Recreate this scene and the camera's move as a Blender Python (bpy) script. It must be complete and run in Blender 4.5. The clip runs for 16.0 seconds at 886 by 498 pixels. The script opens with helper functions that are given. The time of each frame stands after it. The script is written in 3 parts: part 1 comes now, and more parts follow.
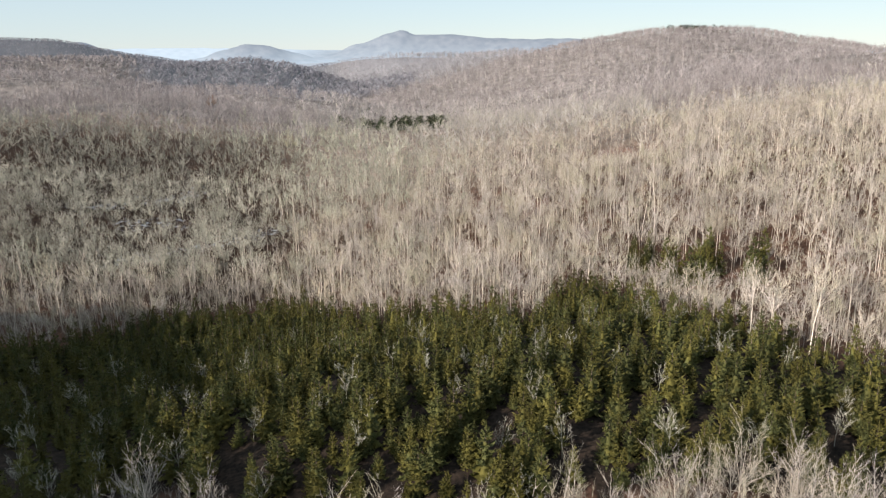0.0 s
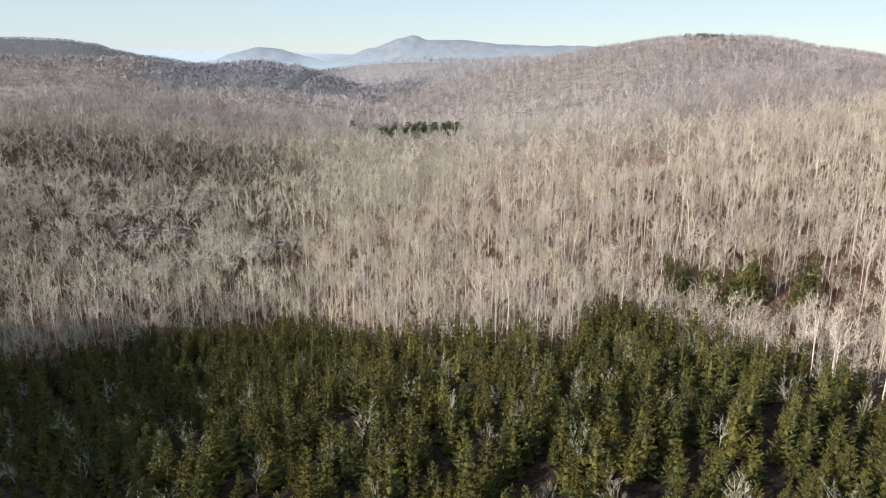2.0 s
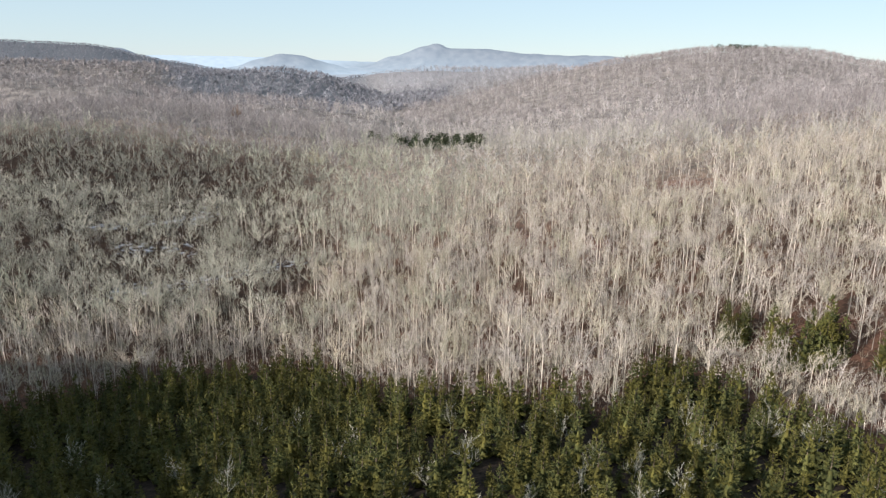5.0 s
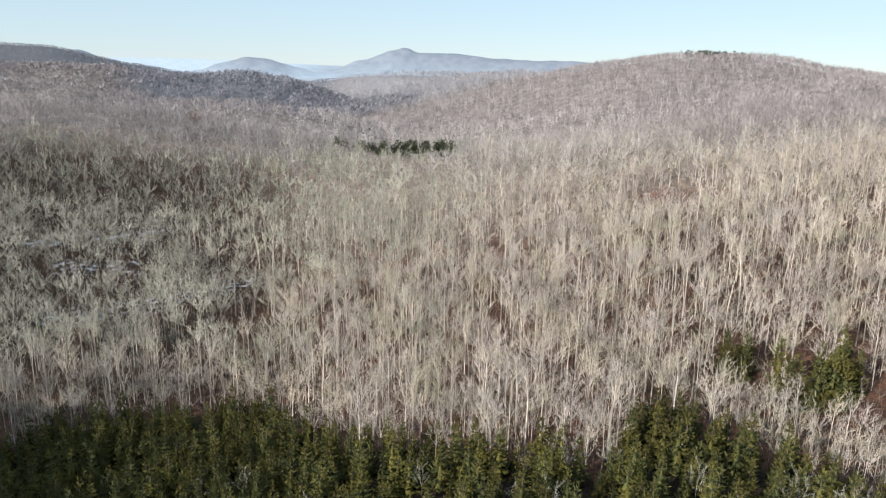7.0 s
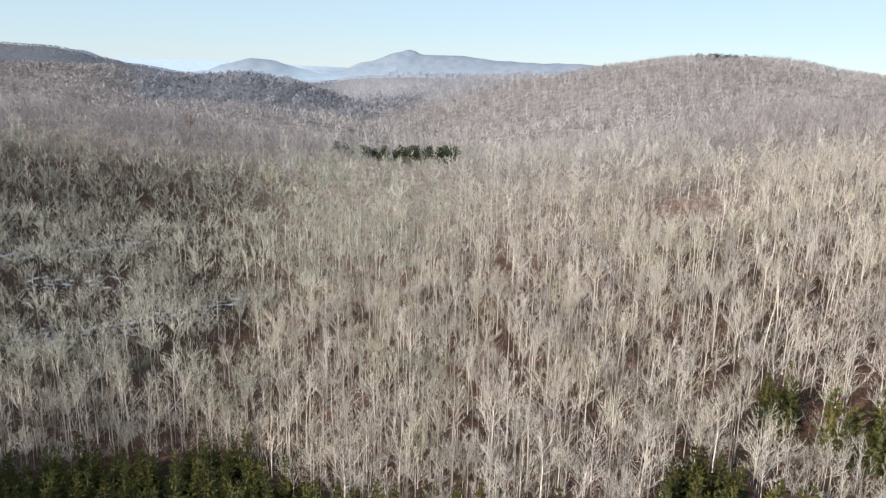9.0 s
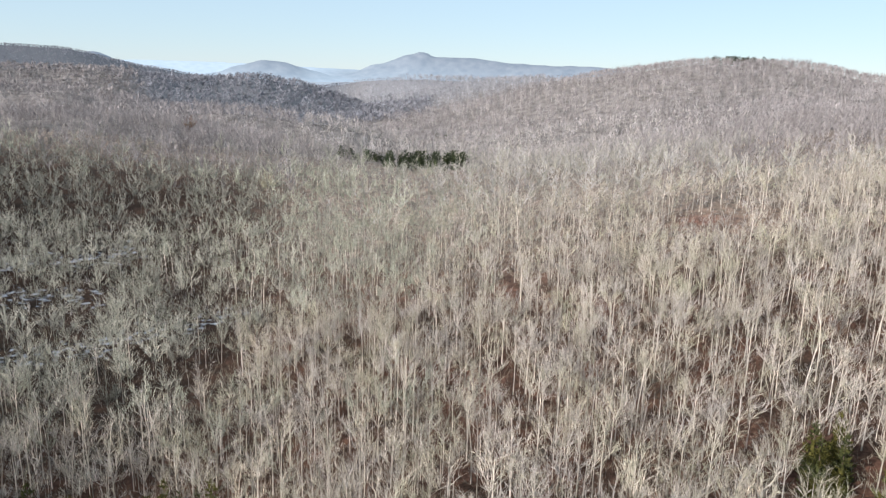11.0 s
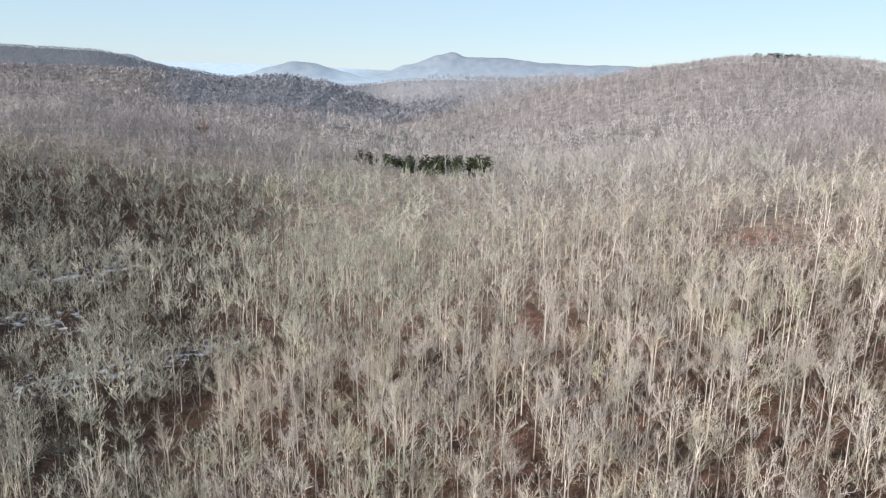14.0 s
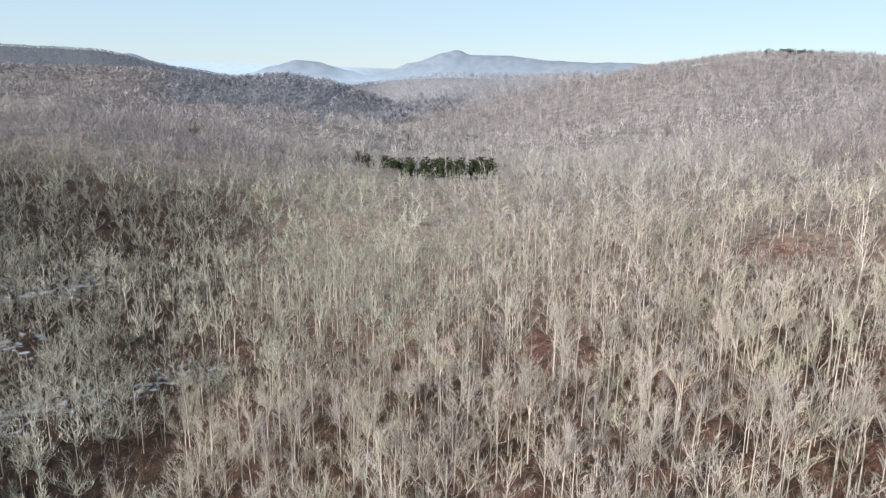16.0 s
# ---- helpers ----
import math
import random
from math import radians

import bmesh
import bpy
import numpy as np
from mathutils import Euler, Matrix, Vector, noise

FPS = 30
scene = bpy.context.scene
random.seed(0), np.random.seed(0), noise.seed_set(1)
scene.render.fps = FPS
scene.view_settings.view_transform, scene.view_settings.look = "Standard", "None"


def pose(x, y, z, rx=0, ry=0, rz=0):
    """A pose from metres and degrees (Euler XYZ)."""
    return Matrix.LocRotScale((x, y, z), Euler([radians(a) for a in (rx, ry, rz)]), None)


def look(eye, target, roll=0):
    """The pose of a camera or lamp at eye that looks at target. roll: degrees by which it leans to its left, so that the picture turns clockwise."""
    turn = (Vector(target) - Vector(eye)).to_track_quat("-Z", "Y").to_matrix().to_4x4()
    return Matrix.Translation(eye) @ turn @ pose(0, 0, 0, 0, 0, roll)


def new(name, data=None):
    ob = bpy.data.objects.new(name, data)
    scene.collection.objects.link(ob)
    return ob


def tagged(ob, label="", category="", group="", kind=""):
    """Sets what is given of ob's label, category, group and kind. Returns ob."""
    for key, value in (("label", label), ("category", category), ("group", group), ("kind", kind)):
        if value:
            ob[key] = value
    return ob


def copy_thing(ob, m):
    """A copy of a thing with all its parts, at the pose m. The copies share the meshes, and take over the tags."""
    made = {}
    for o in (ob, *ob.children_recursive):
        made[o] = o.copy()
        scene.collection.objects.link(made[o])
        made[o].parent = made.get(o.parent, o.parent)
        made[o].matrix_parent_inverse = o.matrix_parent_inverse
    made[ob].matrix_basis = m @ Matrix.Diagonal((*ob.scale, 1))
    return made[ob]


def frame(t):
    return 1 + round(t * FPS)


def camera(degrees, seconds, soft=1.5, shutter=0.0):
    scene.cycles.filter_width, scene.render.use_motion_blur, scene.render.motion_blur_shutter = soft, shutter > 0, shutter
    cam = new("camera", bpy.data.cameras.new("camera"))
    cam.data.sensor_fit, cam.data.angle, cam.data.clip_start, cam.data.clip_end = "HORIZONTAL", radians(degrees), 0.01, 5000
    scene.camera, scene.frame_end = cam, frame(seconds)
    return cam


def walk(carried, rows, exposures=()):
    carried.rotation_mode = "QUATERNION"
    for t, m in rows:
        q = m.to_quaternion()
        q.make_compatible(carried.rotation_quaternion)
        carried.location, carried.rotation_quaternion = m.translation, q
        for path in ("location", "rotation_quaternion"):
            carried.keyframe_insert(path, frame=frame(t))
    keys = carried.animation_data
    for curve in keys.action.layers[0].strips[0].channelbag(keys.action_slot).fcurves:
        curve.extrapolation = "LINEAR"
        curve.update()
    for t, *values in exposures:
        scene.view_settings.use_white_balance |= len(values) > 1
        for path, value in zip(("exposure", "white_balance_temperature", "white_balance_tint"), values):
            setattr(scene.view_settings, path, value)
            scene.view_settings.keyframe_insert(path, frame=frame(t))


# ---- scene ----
cam = camera(63.2, 16.0, soft=1.3)
EYE = 95.0
PATH = [
    (0, (0.22, -0.504, -1.024), (0.211, 1.425, -1.552), -0.5),
    (0.5, (-1.154, 3.642, -1.06), (-1.169, 5.571, -1.585), -0.3),
    (1, (-2.386, 7.828, -1.124), (-2.407, 9.759, -1.645), -0.1),
    (1.5, (-3.343, 12.093, -1.216), (-3.37, 14.024, -1.733), 0.1),
    (2, (-4.033, 16.427, -1.297), (-4.063, 18.359, -1.811), 0.3),
    (2.5, (-4.516, 20.895, -1.372), (-4.554, 22.829, -1.882), 0.5),
    (3, (-4.843, 25.584, -1.427), (-4.891, 27.518, -1.934), 0.7),
    (3.5, (-5.033, 30.537, -1.442), (-5.089, 32.472, -1.946), 0.8),
    (4, (-5.212, 35.664, -1.446), (-5.283, 37.599, -1.948), 0.9),
    (4.2, (-5.297, 37.802, -1.448), (-5.371, 39.737, -1.947), 0.8),
    (6.3, (-6.306, 61.12, -1.515), (-6.406, 63.058, -2.001), 1.4),
    (6.5, (-6.419, 63.344, -1.511), (-6.45, 65.285, -1.993), 1.3),
    (7, (-6.653, 68.954, -1.462), (-6.652, 70.895, -1.942), 1.3),
    (7.5, (-6.724, 74.642, -1.362), (-6.719, 76.584, -1.841), 1.4),
    (8, (-6.676, 80.412, -1.287), (-6.675, 82.354, -1.765), 1.5),
    (8.5, (-6.511, 86.209, -1.247), (-6.516, 88.151, -1.724), 1.5),
    (9, (-6.197, 91.863, -1.224), (-6.207, 93.806, -1.699), 1.6),
    (9.2, (-5.985, 94.051, -1.224), (-5.998, 95.994, -1.698), 1.6),
    (11.5, (-2.46, 118.47, -1.335), (-2.511, 120.414, -1.804), 1.7),
    (12, (-1.681, 123.703, -1.374), (-1.74, 125.646, -1.842), 1.6),
    (12.5, (-0.928, 128.944, -1.444), (-0.994, 130.888, -1.912), 1.5),
    (13, (-0.254, 134.289, -1.515), (-0.361, 136.23, -1.985), 1.5),
    (13.5, (0.386, 139.795, -1.588), (0.263, 141.735, -2.059), 1.4),
    (14, (0.966, 145.489, -1.661), (0.839, 147.428, -2.132), 1.4),
    (14.5, (1.424, 151.285, -1.733), (1.29, 153.224, -2.205), 1.2),
    (15, (1.668, 157.103, -1.794), (1.537, 159.042, -2.267), 1.2),
    (15.5, (1.751, 162.931, -1.837), (1.614, 164.869, -2.312), 1.2),
    (16, (1.776, 168.734, -1.872), (1.634, 170.671, -2.348), 1.1),
]


def lifted(p):
    return (p[0], p[1], p[2] + EYE)


walk(cam, [(t, look(lifted(eye), lifted(target), roll)) for t, eye, target, roll in PATH],
     exposures=[(0, 0.50, 6700, 12), (3.5, 0.50, 6500, 11), (7, 0.51, 6300, 10), (16, 0.49, 6150, 10)])

# ---- world, sun, exposure ----
SUN_AZIMUTH, SUN_HEIGHT = 229.0, 19.5   # degrees clockwise from +y, and above the horizon
world = bpy.data.worlds.new("winter_sky")
scene.world = world
world.use_nodes = True
wn = world.node_tree.nodes
sky = wn.new("ShaderNodeTexSky")
sky.sky_type, sky.sun_disc = "NISHITA", False
sky.sun_elevation, sky.sun_rotation = radians(SUN_HEIGHT), radians(SUN_AZIMUTH)
sky.altitude, sky.air_density, sky.dust_density, sky.ozone_density = 600.0, 1.0, 0.0, 2.5
wn["Background"].inputs["Strength"].default_value = 0.092
pale = wn.new("ShaderNodeMix")   # thin bright haze all over the sky
pale.data_type = "RGBA"
pale.inputs["Factor"].default_value = 0.66
pale.inputs["B"].default_value = (5.15, 6.4, 7.35, 1)
world.node_tree.links.new(sky.outputs["Color"], pale.inputs["A"])
world.node_tree.links.new(pale.outputs["Result"], wn["Background"].inputs["Color"])

sun_data = bpy.data.lights.new("sun", "SUN")
sun_data.energy, sun_data.angle, sun_data.color = 5.0, radians(0.53), (1.0, 0.943, 0.875)
sun = new("sun", sun_data)
toward = Vector((-math.sin(radians(SUN_AZIMUTH)) * math.cos(radians(SUN_HEIGHT)),
                 -math.cos(radians(SUN_AZIMUTH)) * math.cos(radians(SUN_HEIGHT)), -math.sin(radians(SUN_HEIGHT))))
sun.matrix_world = look((0, 0, 400), Vector((0, 0, 400)) + toward)


# ---- materials ----
def material(name, rough=0.9, gloss=0.1):
    m = bpy.data.materials.new(name)
    m.use_nodes = True
    bsdf = m.node_tree.nodes["Principled BSDF"]
    bsdf.inputs["Roughness"].default_value = rough
    bsdf.inputs["Specular IOR Level"].default_value = gloss
    return m, m.node_tree.nodes, m.node_tree.links, bsdf


def place_noise(nodes, links, scale, detail=3.0, stretch=(1, 1, 1)):
    """Noise over the place itself, scale in features a metre."""
    geo = nodes.new("ShaderNodeNewGeometry")
    mapping = nodes.new("ShaderNodeMapping")
    mapping.inputs["Scale"].default_value = stretch
    tex = nodes.new("ShaderNodeTexNoise")
    tex.inputs["Scale"].default_value, tex.inputs["Detail"].default_value = scale, detail
    links.new(geo.outputs["Position"], mapping.inputs["Vector"])
    links.new(mapping.outputs["Vector"], tex.inputs["Vector"])
    return tex.outputs["Fac"]


def ramp(nodes, links, fac, stops):
    r = nodes.new("ShaderNodeValToRGB")
    while len(r.color_ramp.elements) < len(stops):
        r.color_ramp.elements.new(0.5)
    for e, (p, c) in zip(r.color_ramp.elements, stops):
        e.position, e.color = p, (*c, 1)
    links.new(fac, r.inputs["Fac"])
    return r.outputs["Color"]


def mix(nodes, links, fac, a, b, blend="MIX"):
    n = nodes.new("ShaderNodeMix")
    n.data_type, n.blend_type = "RGBA", blend
    for sock, v in ((n.inputs["Factor"], fac), (n.inputs["A"], a), (n.inputs["B"], b)):
        if isinstance(v, (int, float)):
            sock.default_value = v
        elif isinstance(v, tuple):
            sock.default_value = (*v, 1)
        else:
            links.new(v, sock)
    return n.outputs["Result"]


def island(nodes):
    return nodes.new("ShaderNodeNewGeometry").outputs["Random Per Island"]


def varied(name, hues, scale, spread, rough=0.9, fine=None, bump=0.0):
    """A matt surface whose hue drifts over the place, with a value of its own for each piece and a fine grain."""
    m, n, l, b = material(name, rough)
    col = ramp(n, l, place_noise(n, l, scale, 2.0), hues)
    each = ramp(n, l, island(n), [(0.0, (1 - spread,) * 3), (1.0, (1 + spread,) * 3)])
    col = mix(n, l, 1.0, col, each, "MULTIPLY")
    own = n.new("ShaderNodeAttribute")   # each tree of a growth is a little lighter or darker
    own.attribute_name = "tone"
    shift = n.new("ShaderNodeMath")
    shift.operation = "MULTIPLY_ADD"
    l.new(own.outputs["Fac"], shift.inputs[0])
    shift.inputs[1].default_value, shift.inputs[2].default_value = 0.28, 1.0
    col = mix(n, l, 1.0, col, shift.outputs[0], "MULTIPLY")
    single, chance, by, plus = n.new("ShaderNodeAttribute"), n.new("ShaderNodeObjectInfo"), n.new("ShaderNodeMath"), n.new("ShaderNodeMath")
    single.attribute_name = "single"
    by.operation, plus.operation = "MULTIPLY", "MULTIPLY_ADD"
    l.new(single.outputs["Fac"], by.inputs[0])
    l.new(chance.outputs["Random"], by.inputs[1])
    l.new(by.outputs[0], plus.inputs[0])
    plus.inputs[1].default_value, plus.inputs[2].default_value = 0.6, 0.75
    own_tone = mix(n, l, single.outputs["Fac"], (1.0, 1.0, 1.0), plus.outputs[0])
    col = mix(n, l, 1.0, col, own_tone, "MULTIPLY")
    if fine:
        grain = place_noise(n, l, fine, 3.0, (1, 1, 0.25))
        col = mix(n, l, 1.0, col, ramp(n, l, grain, [(0.3, (0.62,) * 3), (0.7, (1.25,) * 3)]), "MULTIPLY")
        if bump:
            bp = n.new("ShaderNodeBump")
            bp.inputs["Strength"].default_value, bp.inputs["Distance"].default_value = bump, 0.03
            l.new(grain, bp.inputs["Height"])
            l.new(bp.outputs["Normal"], b.inputs["Normal"])
    l.new(col, b.inputs["Base Color"])
    return m


BARK = varied("pale_bark", [(0.32, (0.49, 0.425, 0.35)), (0.5, (0.62, 0.54, 0.45)), (0.68, (0.57, 0.49, 0.43))], 0.07, 0.15, 0.85, 3.0, 0.4)
TWIG = varied("grey_twigs", [(0.30, (0.37, 0.348, 0.243)), (0.42, (0.44, 0.378, 0.298)), (0.55, (0.415, 0.36, 0.325)), (0.62, (0.39, 0.35, 0.26)), (0.72, (0.475, 0.39, 0.31))], 0.06, 0.3)
SAGE_TWIG = varied("sage_grey_twigs", [(0.30, (0.33, 0.325, 0.245)), (0.5, (0.385, 0.372, 0.292)), (0.7, (0.41, 0.375, 0.315))], 0.07, 0.2)
BRUSH = varied("brown_brush", [(0.35, (0.17, 0.15, 0.11)), (0.65, (0.245, 0.195, 0.155))], 0.05, 0.4)
# lichen hue, with the shade beyond the gully darkened into the colour
MOSSY_SHADE_BARK = varied("mossy_shade_bark", [(0.35, (0.26, 0.255, 0.20)), (0.65, (0.37, 0.355, 0.29))], 0.07, 0.3, 0.85, 3.0, 0.4)
MOSSY_SHADE_TWIG = varied("lichen_shade_twigs", [(0.35, (0.315, 0.296, 0.24)), (0.65, (0.435, 0.402, 0.332))], 0.05, 0.25)
# middle distance: bark and twigs paled to carry the haze in their colour
HAZE_BARK = varied("hazed_pale_bark", [(0.35, (0.46, 0.41, 0.34)), (0.65, (0.54, 0.48, 0.42))], 0.12, 0.15)
HAZE_TWIG = varied("hazed_grey_twigs", [(0.30, (0.29, 0.275, 0.215)), (0.44, (0.415, 0.378, 0.315)), (0.55, (0.38, 0.348, 0.332)), (0.70, (0.485, 0.432, 0.37))], 0.13, 0.12)
# the same lichen and shade tone, farther off
HAZE_MOSSY_SHADE = varied("far_lichen_shade_twigs", [(0.35, (0.22, 0.21, 0.172)), (0.65, (0.31, 0.286, 0.238))], 0.10, 0.12)
# far slopes: distance haze mixed into twigs and bark as mauve
RISE_TWIG = varied("hazed_pale_mauve_twigs", [(0.30, (0.265, 0.242, 0.22)), (0.44, (0.37, 0.33, 0.30)), (0.56, (0.34, 0.303, 0.297)), (0.70, (0.43, 0.375, 0.34))], 0.11, 0.1)
FAR_TWIG = varied("hazed_mauve_twigs", [(0.3, (0.235, 0.208, 0.203)), (0.7, (0.345, 0.302, 0.29))], 0.06, 0.12)
FAR_BARK = varied("hazed_mauve_bark", [(0.35, (0.33, 0.295, 0.275)), (0.65, (0.42, 0.37, 0.345))], 0.12, 0.2)
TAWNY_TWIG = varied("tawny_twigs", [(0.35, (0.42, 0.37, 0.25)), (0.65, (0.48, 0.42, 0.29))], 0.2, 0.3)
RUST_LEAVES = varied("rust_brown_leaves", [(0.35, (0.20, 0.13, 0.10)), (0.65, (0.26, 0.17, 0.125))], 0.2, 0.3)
# last ridges: haze tinted into the twigs, blue on the left, pale ahead
BLUE_HAZE_TWIG = varied("blue_haze_twigs", [(0.35, (0.175, 0.17, 0.185)), (0.5, (0.225, 0.217, 0.235)), (0.65, (0.27, 0.258, 0.273))], 0.04, 0.06)
PALE_HAZE_TWIG = varied("pale_haze_twigs", [(0.3, (0.265, 0.253, 0.26)), (0.7, (0.345, 0.325, 0.33))], 0.04, 0.06)
SPRUCE_BARK = varied("spruce_bark", [(0.3, (0.10, 0.075, 0.055)), (0.7, (0.16, 0.12, 0.09))], 0.2, 0.2, 0.95, 4.0, 0.4)
NEEDLES = varied("spruce_needles", [(0.30, (0.066, 0.060, 0.018)), (0.45, (0.095, 0.085, 0.022)), (0.58, (0.060, 0.066, 0.025)), (0.7, (0.104, 0.092, 0.025))], 0.16, 0.2, 0.7)
PINE_NEEDLES = varied("pine_needles", [(0.3, (0.030, 0.040, 0.020)), (0.7, (0.055, 0.062, 0.028))], 0.11, 0.35, 0.7)


def ground_material():
    m, n, l, b = material("leaf_litter_and_snow", 0.95, 0.05)
    broad = place_noise(n, l, 0.03, 4.0)
    fine = place_noise(n, l, 1.3, 5.0)
    litter = ramp(n, l, broad, [(0.3, (0.074, 0.052, 0.038)), (0.5, (0.114, 0.067, 0.049)), (0.7, (0.092, 0.064, 0.046))])
    beech = n.new("ShaderNodeAttribute")   # deep red-brown leaves where the wood stands open
    beech.attribute_name = "leaves"
    litter = mix(n, l, beech.outputs["Fac"], litter, (0.19, 0.112, 0.088))
    for name, tone in (("rise_haze", (0.31, 0.265, 0.225)), ("gully", (0.034, 0.028, 0.023))):   # haze paled into the rise, shade darkened in by the gully and under spruces
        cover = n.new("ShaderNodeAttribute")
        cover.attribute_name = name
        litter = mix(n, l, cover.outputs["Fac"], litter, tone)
    litter = mix(n, l, 1.0, litter, ramp(n, l, fine, [(0.3, (0.5,) * 3), (0.7, (1.4, 1.28, 1.2))]), "MULTIPLY")
    litter = mix(n, l, 1.0, litter, ramp(n, l, place_noise(n, l, 0.3, 3.0), [(0.35, (0.65, 0.68, 0.7)), (0.65, (1.3, 1.22, 1.18))]), "MULTIPLY")
    # old snow lies in drifts along the cold bottom of the gully
    at = n.new("ShaderNodeAttribute")
    at.attribute_name = "snow"
    drift = place_noise(n, l, 0.34, 6.0)
    add = n.new("ShaderNodeMath")
    add.operation = "ADD"
    l.new(at.outputs["Fac"], add.inputs[0])
    l.new(drift, add.inputs[1])
    cover = ramp(n, l, add.outputs[0], [(0.82, (0, 0, 0)), (0.95, (1, 1, 1))])
    col = mix(n, l, cover, litter, (0.42, 0.44, 0.48))
    l.new(col, b.inputs["Base Color"])
    bp = n.new("ShaderNodeBump")
    bp.inputs["Strength"].default_value, bp.inputs["Distance"].default_value = 0.6, 0.15
    l.new(fine, bp.inputs["Height"])
    l.new(bp.outputs["Normal"], b.inputs["Normal"])
    return m


def woodland_material():
    """Ground of the far slopes under bare wood: litter, brush and trunks run together."""
    m, n, l, b = material("far_wooded_ground", 1.0, 0.0)
    a = place_noise(n, l, 0.012, 4.0)
    f = place_noise(n, l, 0.09, 4.0, (1, 1, 0.4))
    col = ramp(n, l, a, [(0.3, (0.23, 0.20, 0.18)), (0.7, (0.29, 0.25, 0.225))])
    col = mix(n, l, 1.0, col, ramp(n, l, f, [(0.3, (0.6,) * 3), (0.7, (1.25,) * 3)]), "MULTIPLY")
    blue = n.new("ShaderNodeAttribute")   # haze and shade of the far-left ridges, tinted into the ground
    blue.attribute_name = "dark_blue_haze"
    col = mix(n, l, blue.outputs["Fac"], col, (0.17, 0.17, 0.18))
    # paler haze tint on the slopes at the valley's middle
    pale_haze_at = n.new("ShaderNodeAttribute")
    pale_haze_at.attribute_name = "pale_haze"
    col = mix(n, l, pale_haze_at.outputs["Fac"], col, (0.28, 0.266, 0.272))
    plain = n.new("ShaderNodeAttribute")   # haze far out on the plain, paled into the colour
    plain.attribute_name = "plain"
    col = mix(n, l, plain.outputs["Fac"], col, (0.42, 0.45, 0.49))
    l.new(col, b.inputs["Base Color"])
    return m


def distance_material():
    """The far hills, a backdrop of blue winter distance; the farther, the paler."""
    m, n, l, b = material("blue_distance", 1.0, 0.0)
    f = place_noise(n, l, 0.02, 5.0, (1, 1, 0.5))
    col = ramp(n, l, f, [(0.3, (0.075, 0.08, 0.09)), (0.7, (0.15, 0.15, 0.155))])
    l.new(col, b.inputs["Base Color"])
    # haze laid over the hills as emission, brighter where the veil is deeper
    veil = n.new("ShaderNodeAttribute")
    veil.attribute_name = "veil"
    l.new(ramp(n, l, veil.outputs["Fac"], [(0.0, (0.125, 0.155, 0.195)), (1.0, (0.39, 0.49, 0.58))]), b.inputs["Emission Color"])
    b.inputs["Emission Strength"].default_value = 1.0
    return m


LITTER, WOODED, DISTANCE = ground_material(), woodland_material(), distance_material()


# ---- the lie of the land ----
def ridge(x, y, pts, w):
    """Height of a ridge that follows pts (x, y, z) and falls away over w metres."""
    out = np.zeros_like(x)
    for (ax, ay, az), (bx, by, bz) in zip(pts, pts[1:]):
        t = np.clip(((x - ax) * (bx - ax) + (y - ay) * (by - ay)) / ((bx - ax) ** 2 + (by - ay) ** 2), 0, 1)
        d2 = (x - ax - t * (bx - ax)) ** 2 + (y - ay - t * (by - ay)) ** 2
        out = np.maximum(out, (az + t * (bz - az)) * np.exp(-d2 / (w * w)))
    return out


def smooth(v, a, b):
    t = np.clip((v - a) / (b - a), 0, 1)
    return t * t * (3 - 2 * t)


# swells of the near land, every 120 m: rows go ahead from y = 0, columns across from x = -360
SWELLS = [
    [10, 5, -1, 5, 4, 14, 19],
    [10, 1, -1, 7, 3, 8, 14],
    [11, 3, -6, 2, 7, 12, 13],
    [12, 3, -4, 4, 10, 15, 14],
    [16, 4, 5, 12, 10, 15, 20],
    [20, 9, 9, 8, 9, 14, 24],
    [17, 10, 7, 2, 4, 12, 18],
    [21, 7, -3, -2, 1, 16, 19],
]


BROW_LEFT = [(-720, 880, 78), (-500, 880, 67), (-440, 880, 63), (-380, 880, 53), (-329, 880, 46), (-260, 880, 47), (-217, 880, 43), (-174, 880, 39), (-139, 880, 29), (-115, 880, 22)]
BROW_RIGHT = [(0, 900, 16), (38, 900, 25), (82, 900, 33), (189, 900, 49), (276, 900, 64), (375, 900, 76), (454, 900, 86), (560, 900, 90)]


